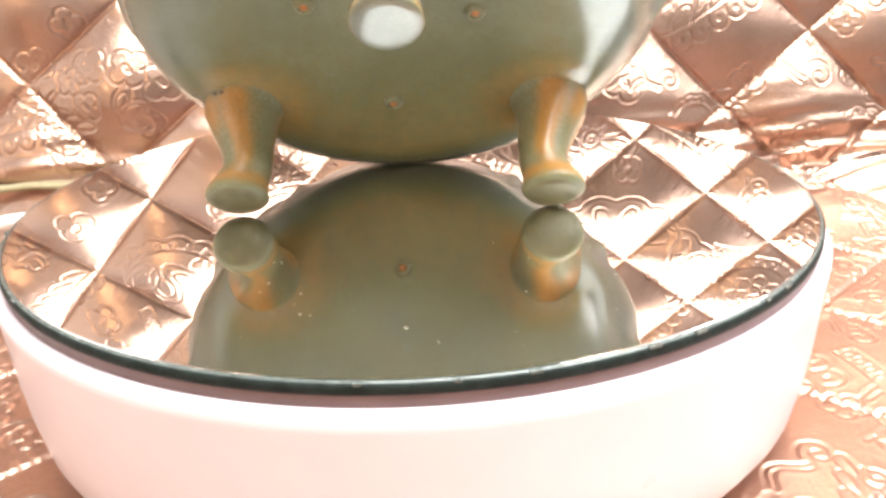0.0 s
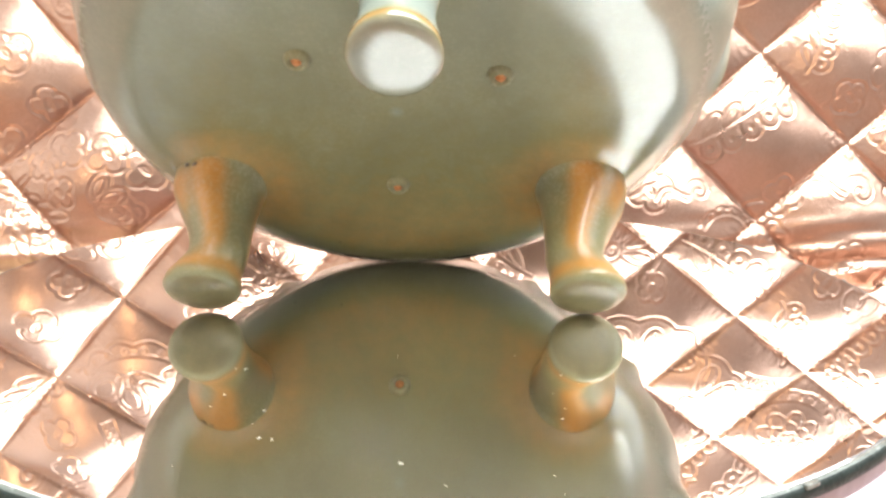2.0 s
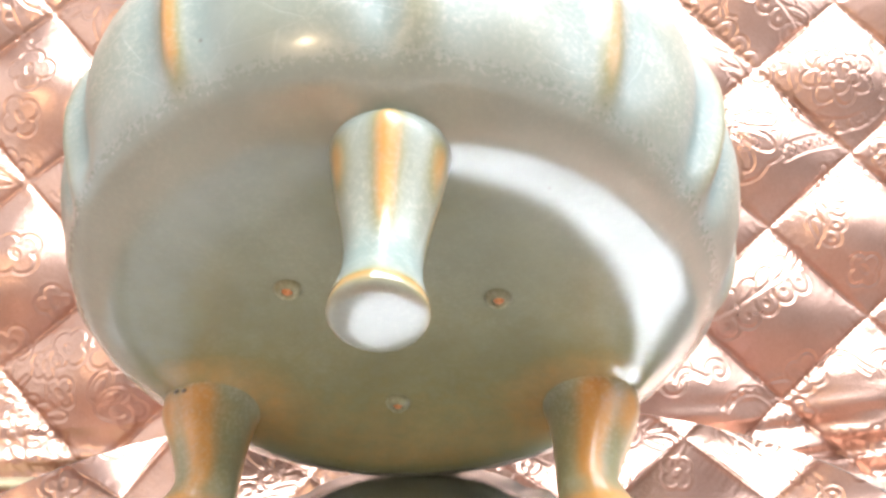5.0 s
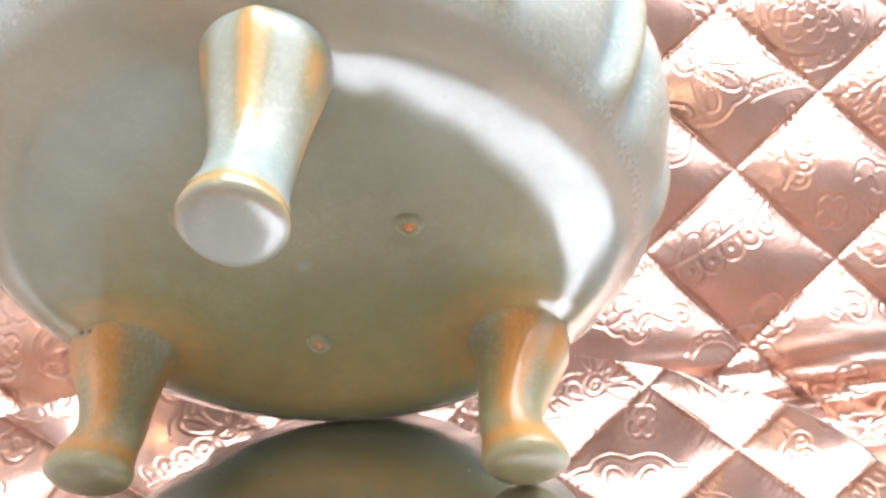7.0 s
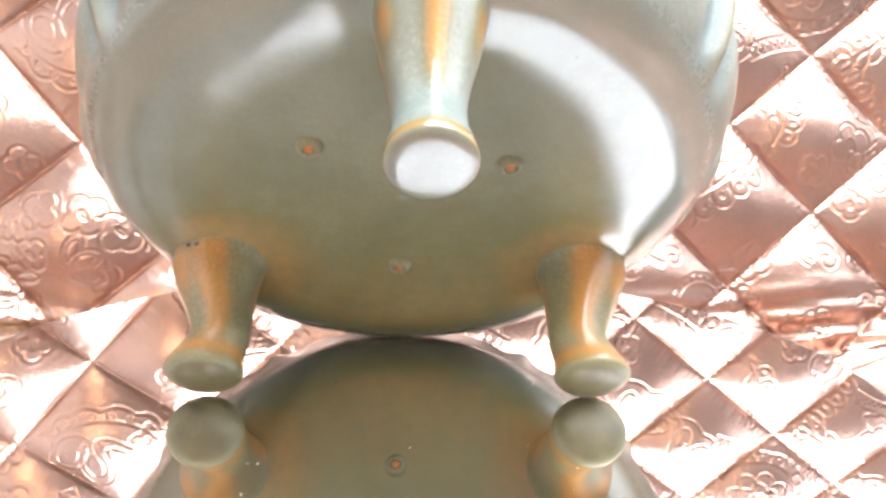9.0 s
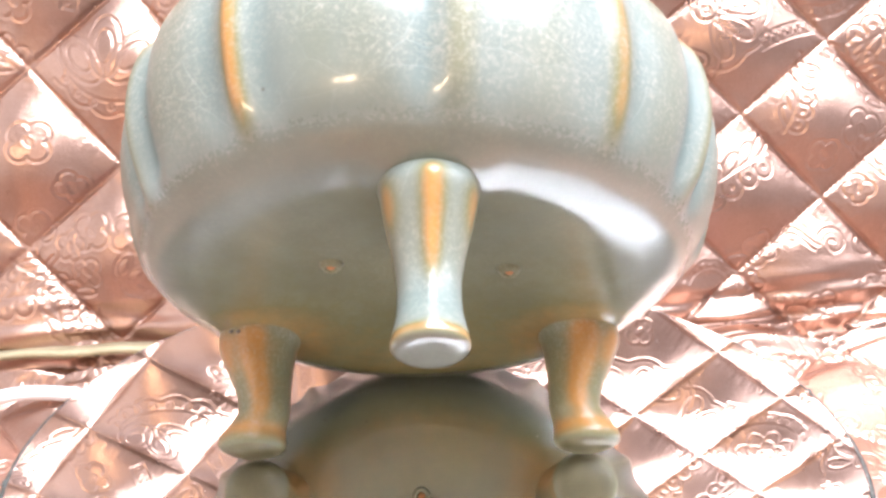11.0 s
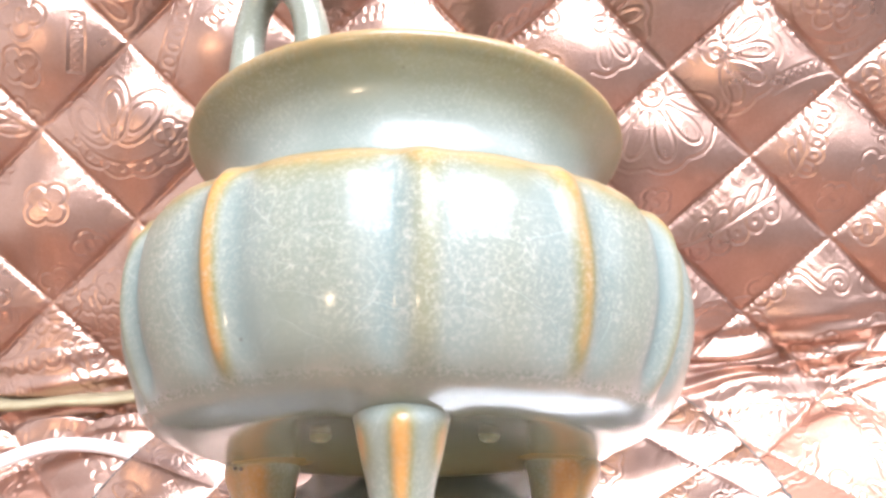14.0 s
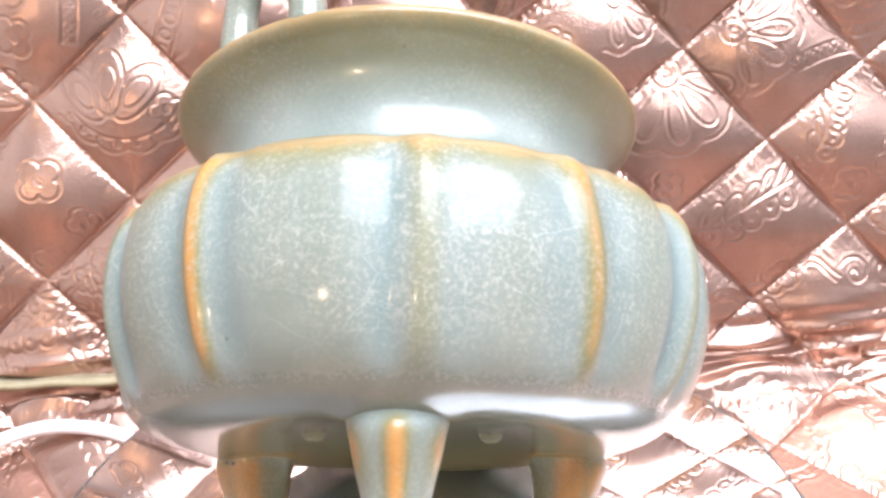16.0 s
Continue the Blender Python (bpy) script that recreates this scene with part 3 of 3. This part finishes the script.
def lobe(d, rib):
    """A sharp rib with a valley on each side of it and a round lobe between."""
    valley = rib[5] if d < 0 else rib[6]
    return 0.0012 * rib[1] * bump_at(d, rib[2]) - 0.0009 * valley * bump_at(abs(d) - 4.8, 2.9) + 0.0003 * bump_at(abs(d) - 14.0, 6.0)


def leg_halo(r, a):
    """Closeness to a leg's root, round its collar."""
    out = 0.0
    for turn, strength in zip(LEG_TURNS, (0.4, 1.0, 1.0)):
        away = math.hypot(r * math.cos(a) - 0.0440 * math.cos(turn), r * math.sin(a) - 0.0440 * math.sin(turn))
        out = max(out, strength * bump_at(away - 0.0120, 0.0060))
    return out


def out_of_round(a):
    """How far the hand-made belly strays from a circle."""
    return 0.0004 * math.sin(2 * a + 0.6) + 0.0002 * math.sin(3 * a) - 0.0028 * bump_at(math.remainder(math.degrees(a) + 160.0, 360.0), 34.0)


def leg_root(r, a):
    """The swelling of the belly where it runs out into a leg."""
    out = 0.0
    for turn in LEG_TURNS:
        away = math.hypot(r * math.cos(a) - 0.0436 * math.cos(turn), r * math.sin(a) - 0.0436 * math.sin(turn))
        out = max(out, bump_at(max(away - 0.0085, 0.0), 0.0032))
    return out


def leaning(a, h):
    """One rib on the front leans as it runs down."""
    return a - radians(4.0) * bump_at(math.degrees(a) + 58.0, 13.0) * min(max((0.036 - h) / 0.034, 0), 1)


def body_shape(r, h, a):
    d, rib = rib_phase(leaning(math.remainder(a, 2 * math.pi), h))
    w = side_weight(h)
    dr = w * lobe(d, rib)
    # underside olive: mirror shade put into the colour, deepest by the belly contact
    base = (1 - w) * (0.30 - 0.22 * math.cos(a - FOOT_TURN) * min(r / 0.04, 1.0)) * (1 - 0.7 * min(max((r - 0.044) / 0.010, 0), 1))
    halo = leg_halo(r, a) * (1 - 0.7 * min(max((h - 0.006) / 0.006, 0), 1))
    shoulder = bump_at(h - 0.0396, 0.0024)
    valley = rib[5] if d < 0 else rib[6]
    thin_and_shade = w * (rib[3] * bump_at(d, rib[4]) + 0.09 * bump_at(abs(d) - 14.0, 4.5) - 0.34 * valley * bump_at(abs(d) - 4.8, 2.4)) + 0.34 * bump_at(h - 0.0380, 0.0045) + 0.26 * shoulder + 0.22 * halo + base
    dr -= 0.0020 * bump_at(h - 0.0025, 0.0085) * max(math.sin(a), 0.0) if r > 0.04 else 0.0
    return dr + out_of_round(a) * w, -0.0007 * leg_root(r, a), thin_and_shade


def neck_shape(r, h, a):
    d, rib = rib_phase(a)
    low = min(max((0.0454 - h) / 0.0067, 0), 1) if r > 0.0465 and h < 0.047 else 0.0
    dr = low * (lobe(d, rib) + out_of_round(a))
    # olive below the rim: thin glaze, with the flare's shade put in too
    thin_and_shade = 0.26 * bump_at(h - 0.0396, 0.0024) + 0.34 * bump_at(h - 0.0380, 0.0045) + 0.34 * bump_at(h - 0.0724, 0.0020) + 0.38 * bump_at(h - 0.0695, 0.0080)
    return dr, 0.0, thin_and_shade


def leg_mesh(foot_h, raised):
    """One leg along -z from the belly, ridge outward along +x (radial): a flared root, shoulders, a waist and a domed foot."""
    out = 0.0 if raised else 0.0012          # how far the toe turns outward
    wide = 0.96 if raised else 1.04
    # height, radial centre, half width, half depth, ridge
    sections = [(0.0060, 0.0415, 0.0104, 0.0084, 0.0), (-0.0010, 0.0425, 0.0101, 0.0087, 0.0), (-0.0034, 0.0431, 0.0097, 0.0089, 0.1), (-0.0048, 0.0435, 0.0092, 0.0089, 0.4), (-0.0062, 0.0438, 0.0088, 0.0088, 0.8),
                (-0.0080, 0.0437, 0.0084, 0.0084, 1.0), (-0.0115, 0.0429, 0.0076, 0.0074, 1.0), (-0.0155, 0.0417, 0.0065, 0.0064, 1.0), (-0.0195, 0.0406, 0.0057, 0.0057, 0.9), (-0.0228, 0.0402, 0.0054, 0.0055, 0.7)]
    if raised:
        sections += [(foot_h + 0.0075, 0.0404, 0.0055, 0.0057, 0.4), (foot_h + 0.0050, 0.0409, 0.0059, 0.0061, 0.2), (foot_h + 0.0030, 0.0412, 0.0063, 0.0065, 0.1), (foot_h + 0.0016, 0.0412, 0.0066, 0.0068, 0.0),
                     (foot_h + 0.0008, 0.0412, 0.0064, 0.0066, 0.0), (foot_h + 0.0002, 0.0412, 0.0055, 0.0057, 0.0), (foot_h, 0.0412, 0.0040, 0.0040, 0.0), (foot_h, 0.0412, 0.0010, 0.0010, 0.0)]
    else:
        sections += [(foot_h + 0.0075, 0.0404 + 0.4 * out, 0.0056, 0.0059, 0.4), (foot_h + 0.0056, 0.0409 + 0.8 * out, 0.0061, 0.0064, 0.2), (foot_h + 0.0040, 0.0413 + out, 0.0067, 0.0070, 0.1),
                     (foot_h + 0.0028, 0.0414 + out, 0.0070, 0.0073, 0.0), (foot_h + 0.0019, 0.0414 + out, 0.0069, 0.0072, 0.0), (foot_h + 0.0010, 0.0413 + out, 0.0061, 0.0064, 0.0),
                     (foot_h + 0.0004, 0.0412 + out, 0.0047, 0.0049, 0.0), (foot_h + 0.0001, 0.0412 + out, 0.0030, 0.0030, 0.0), (foot_h, 0.0412 + out, 0.0010, 0.0010, 0.0)]
    prof = smooth_profile(sections, 4)
    bm, thin_and_shade, rings, n = bmesh.new(), [], [], 64
    for h, rc, hw, hd, ridge in prof:
        ring = []
        if raised:      # splayed outward
            rc += 0.0011 * min(max((-h - 0.001) / 0.004, 0), 1) + 0.0013 * min(max((-h - 0.006) / 0.022, 0), 1)
        for k in range(n):
            a = 2 * math.pi * k / n
            x, y = math.cos(a), math.sin(a)
            off = [abs(math.remainder(a - q, 2 * math.pi)) for q in (0.0, 2.09, -2.09, 1.2, -1.2)]
            e = ridge * (0.0011 * bump_at(off[0], 0.24) + 0.0006 * bump_at(off[1], 0.30) + 0.0006 * bump_at(off[2], 0.30))
            ring.append(bm.verts.new((rc + x * (hd * wide + e), y * (hw * wide + e), h - (-0.06 * x * hd * max(0.0, 1 - (h - foot_h) / 0.005) if raised else 0.0))))
            front = bump_at(off[0], 0.25) * (1 - 0.75 * bump_at(h - foot_h - 0.0085, 0.005) * (1.0 if raised else 0.0)) + 1.1 * bump_at(off[1], 0.34) + 1.1 * bump_at(off[2], 0.34)
            flank = (bump_at(off[3], 0.36) + bump_at(off[4], 0.36)) * 0.8 * bump_at(h + 0.0095, 0.0040)
            lip = (0.75 if raised else 0.50) * bump_at(h - foot_h - (0.0019 if raised else 0.0044), 0.0011 if raised else 0.0016)
            leg_olive = (0.10 if raised else 0.42) * (min(max((-h - 0.006) / 0.006, 0), 1) if raised else 1.0)
            # back soles get olive for their shade, the raised one none
            if h < foot_h + 0.0019:
                leg_olive = 0.0 if raised else 0.36
            pool = 0.08 * bump_at(h + 0.0052, 0.0012) + (0.4 * bump_at(h - foot_h - 0.0075, 0.0040) if raised else 0.0)
            thin_and_shade.append(min(1.0, ridge * min(front, 1.0) + flank + lip + leg_olive) - pool * (1 - 0.5 * min(front, 1)))
        rings.append(ring)
    for a, b in zip(rings, rings[1:]):
        for k in range(n):
            bm.faces.new((a[k], b[k], b[(k + 1) % n], a[(k + 1) % n]))
    bm.faces.new(rings[-1][::-1])
    bmesh.ops.recalc_face_normals(bm, faces=bm.faces)
    return bm, thin_and_shade


def ear_handle(ang_a, ang_b):
    """An upright loop on the rim between two directions round the axis."""
    def rim(a, h, r=0.0546):
        return Vector((r * math.cos(a), r * math.sin(a), h))
    a, b = rim(ang_a, 0.0718, 0.0524), rim(ang_b, 0.0718, 0.0524)
    mid = (a + b) / 2
    out = Vector((mid.x, mid.y, 0)).normalized()
    half = (b - a) / 2
    pts = [rim(ang_a, 0.0703, 0.0514)]
    for k in range(49):
        t = math.pi * k / 48
        up = 0.0197 * math.sin(t) ** 0.8
        pts.append(mid - half * math.cos(t) + Vector((0, 0, up)) + out * (0.0036 * math.sin(t)))
    pts += [rim(ang_b, 0.0703, 0.0514)]
    bm = tube(smooth_profile([tuple(p) for p in pts], 2), lambda f: (0.0036 + 0.0012 * abs(2 * f - 1) ** 9) * min(1.0, 0.30 + 24 * min(f, 1 - f)), 24)
    return bm


def spur_mark():
    """A small fired spur: a raised ring of glaze with bare clay in it."""
    ring = [(0.0029, -0.0003), (0.0024, 0.0003), (0.0017, 0.0007), (0.0012, 0.0005), (0.0011, 0.0), (0.0016, -0.0008)]
    return lathe(ring, 20, close=True), lathe([(0.0, 0.0006), (0.0008, 0.0005), (0.00125, 0.0001), (0.0, -0.0004)], 16)


def censer():
    turn = Matrix((EX, EY, AXIS)).transposed().to_4x4()
    centre = Vector((-0.0034, -0.0160, 0.0395 + Z0))
    root = tagged(new("censer"), "celadon-glazed tripod censer tipped back on two feet and ribbed belly", "censer")
    root.matrix_world = Matrix.Translation(centre) @ turn
    prof = smooth_profile(OUTER, 6)
    bm, thin_and_shade = turned(prof, body_shape)
    body = part("body", bm, GLAZE, root, "pale sea-green crackled belly with tan ribs")
    thin_and_shade_layer(body, thin_and_shade)
    wet_layer(body, [1 - min(max((v.co.z + 0.003) / 0.014, 0), 1) for v in body.data.vertices])
    bm, thin_and_shade = turned(smooth_profile(NECK, 5), neck_shape)
    neck = part("neck", bm, GLAZE, root, "pale blue-green flared neck and rim")
    thin_and_shade_layer(neck, thin_and_shade)
    wet_layer(neck, [0.5] * len(thin_and_shade))
    bm, thin_and_shade = turned(smooth_profile(INNER, 4), lambda r, h, a: (0, 0, 0), 96)
    inner = part("inner_wall", bm, GLAZE, root)
    thin_and_shade_layer(inner, thin_and_shade)
    # settle: the belly touches the glass
    low = min((root.matrix_world @ v.co).z for v in body.data.vertices)
    root.location.z -= low - Z0
    bpy.context.view_layer.update()
    # the foot length at which the two back feet just touch
    for k in range(60):
        foot_h = -0.0280 - 0.00012 * k
        bm, thin_and_shade = leg_mesh(foot_h, False)
        m = root.matrix_world @ Matrix.Rotation(LEG_TURNS[1], 4, "Z")
        low = min((m @ v.co).z for v in bm.verts) - Z0
        bm.free()
        if low <= 0.0001:
            break
    for k in range(3):
        bm, thin_and_shade = leg_mesh(foot_h - (0.0020 if k == 0 else 0.0), k == 0)
        leg = part("leg", bm, GLAZE, root, "celadon leg with a tan ridge and flared foot")
        leg.matrix_local = Matrix.Rotation(LEG_TURNS[k], 4, "Z")
        thin_and_shade_layer(leg, thin_and_shade)
        wet_layer(leg, [(0.92 if v.co.z < foot_h + 0.001 else 0.45) if k == 0 else 0.28 for v in leg.data.vertices])
        if k:
            # dark domes on the back feet only, standing in for contact shade
            dome = [(0.0, foot_h - 0.00012), (0.0030, foot_h - 0.00002), (0.0047, foot_h + 0.00028), (0.0058, foot_h + 0.00072), (0.0063, foot_h + 0.00115), (0.0066, foot_h + 0.0016), (0.0055, foot_h + 0.0019), (0.0, foot_h + 0.0019)]
            bm = lathe(dome, 48)
            bmesh.ops.transform(bm, matrix=Matrix.Translation((0.0424, 0, 0)) @ Matrix.Diagonal((1.07, 1.03, 1, 1)), verts=bm.verts)
            part("sole", bm, SHADED_SOLE, leg, "sole of the foot with its contact shade put into a dark olive")
        # pin holes where the glaze has crawled along the collar
        for turn, low, size in ((), ((-2.22, -0.0047, 0.6),), ((1.60, -0.0041, 0.6), (1.83, -0.0044, 0.75), (2.36, -0.0048, 0.65)))[k]:
            pit = lathe([(0.0, 0.00025), (0.0005 * size, 0.0002), (0.0008 * size, 0.0), (0.0, -0.0004)], 12)
            p = part("pin_hole", pit, PIT, leg, "dark pin hole in the glaze")
            rc, hd, hw = 0.0443, 0.0093, 0.0094
            p.matrix_local = Matrix.Translation((rc + hd * math.cos(turn), hw * math.sin(turn), low - 0.0012)) @ Matrix.Rotation(turn, 4, "Z") @ Matrix.Rotation(radians(100), 4, "Y") @ Matrix.Diagonal((1, 1.5, 1, 1))
    for k in range(2):
        bm = ear_handle(radians(-128 + 180 * k), radians(-107.5 + 180 * k))
        hd = part("handle", bm, GLAZE, root, "loop handle standing on the rim")
        thin_and_shade_layer(hd, [0.14] * len(hd.data.vertices))
        wet_layer(hd, [0.8] * len(hd.data.vertices))
    for k in range(3):
        ring, clay = spur_mark()
        a = radians((92, -141, -28)[k])
        at = Matrix.Translation((0.0222 * math.cos(a), 0.0222 * math.sin(a), -0.0023)) @ Matrix.Rotation(math.pi, 4, "X") @ Matrix.Diagonal((0.92, 0.92, 1.7, 1))
        s = part("spur_mark", ring, GLAZE, root, "raised spur mark in the glaze")
        s.matrix_local = at
        thin_and_shade_layer(s, [0.36] * len(s.data.vertices))
        part("bare_clay", clay, SPUR, s, "orange bare clay")
    return root


censer()


# ---------------------------------------------------------------- cable and ribbon
def cable():
    pts = smooth_profile([(-0.30, -0.03, 0.008), (-0.235, 0.022, 0.0105), (-0.195, 0.053, 0.0135), (-0.1696, 0.0728, 0.0155), (-0.1512, 0.0809, 0.0165), (-0.1278, 0.0790, 0.0160), (-0.108, 0.0700, 0.0135), (-0.094, 0.052, 0.0110)], 10)
    return tagged(part("power_cable", tube(pts, 0.0026, 16), CABLE), "white power cable running over the satin to the turntable", "cable")


cable()


def ribbon():
    bm = bmesh.new()
    n = 60
    rows_ = []
    for k in range(n + 1):
        x = -0.36 + 0.28 * k / n
        y = WALL_A * x + WALL_B * CREASE + WALL_C - 0.0055
        w = 0.0004 * math.sin(k * 0.9)
        rows_.append([bm.verts.new((x, y + dy, Z0 + CREASE + 0.0085 + dz + w)) for dy, dz in ((0.004, 0.0032), (-0.0014, 0.0034), (-0.0024, 0.0028), (-0.0026, 0.0008), (0.004, 0.0004))])
    for a, b in zip(rows_, rows_[1:]):
        for q in range(5):
            bm.faces.new((a[q], b[q], b[(q + 1) % 5], a[(q + 1) % 5]))
    bm.faces.new(rows_[0])
    bm.faces.new(rows_[-1][::-1])
    bmesh.ops.recalc_face_normals(bm, faces=bm.faces)
    return tagged(part("ribbon", bm, RIBBON), "olive-yellow ribbon edging in the fold of the satin", "ribbon")


ribbon()


# ---------------------------------------------------------------- bed, headboard and room
def room():
    bm = box(bmesh.new(), -0.75, 0.75, -1.15, 0.10, -0.25, -0.03, 0.03)
    tagged(part("mattress", bm, LINEN), "pale linen mattress under the satin cloth", "mattress")
    bm = box(bmesh.new(), -0.75, 0.75, 0.42, 0.50, -0.45, 0.85, 0.015)
    tagged(part("headboard", bm, WOOD), "dark wooden headboard behind the satin cloth", "headboard")
    # unseen room: dim plaster holds back fill, the pale west wall returns some
    x0, x1, y0, y1, z0, z1 = -1.4, 1.85, -1.7, 1.0, -0.45, 1.95
    setting = (("floor", ((x0, x1, y0, y1, z0 - 0.1, z0),), WOOD, "dark wooden floor"),
               ("ceiling", ((x0, -1.30, -1.0, 0.36, z1, z1 + 0.1), (-0.50, -0.33, -1.0, 0.36, z1, z1 + 0.1), (1.73, x1, -1.0, 0.36, z1, z1 + 0.1), (x0, x1, y0, -1.0, z1, z1 + 0.1), (x0, x1, 0.36, y1, z1, z1 + 0.1)), PLASTER, "plain plaster ceiling with a skylight opening and one for the added fill lamp"),
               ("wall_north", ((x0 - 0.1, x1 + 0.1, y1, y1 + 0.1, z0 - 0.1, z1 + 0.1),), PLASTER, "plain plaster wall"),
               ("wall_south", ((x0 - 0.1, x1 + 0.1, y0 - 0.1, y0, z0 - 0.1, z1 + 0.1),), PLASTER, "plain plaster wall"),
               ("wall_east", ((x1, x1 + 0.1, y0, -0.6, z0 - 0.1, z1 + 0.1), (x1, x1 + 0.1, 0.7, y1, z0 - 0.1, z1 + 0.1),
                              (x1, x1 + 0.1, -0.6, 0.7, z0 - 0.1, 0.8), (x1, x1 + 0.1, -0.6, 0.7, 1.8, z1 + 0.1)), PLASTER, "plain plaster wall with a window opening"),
               ("wall_west", ((x0 - 0.1, x0, y0, y1, z0 - 0.1, z1 + 0.1),), BOUNCE_PAINT, "unseen pale wall added to bounce light onto the satin"))
    for name, blocks, mat, label in setting:
        bm = bmesh.new()
        for b in blocks:
            box(bm, *b)
        tagged(hard(part(name, bm, mat)), label, name.split("_")[0], kind="structure")


room()
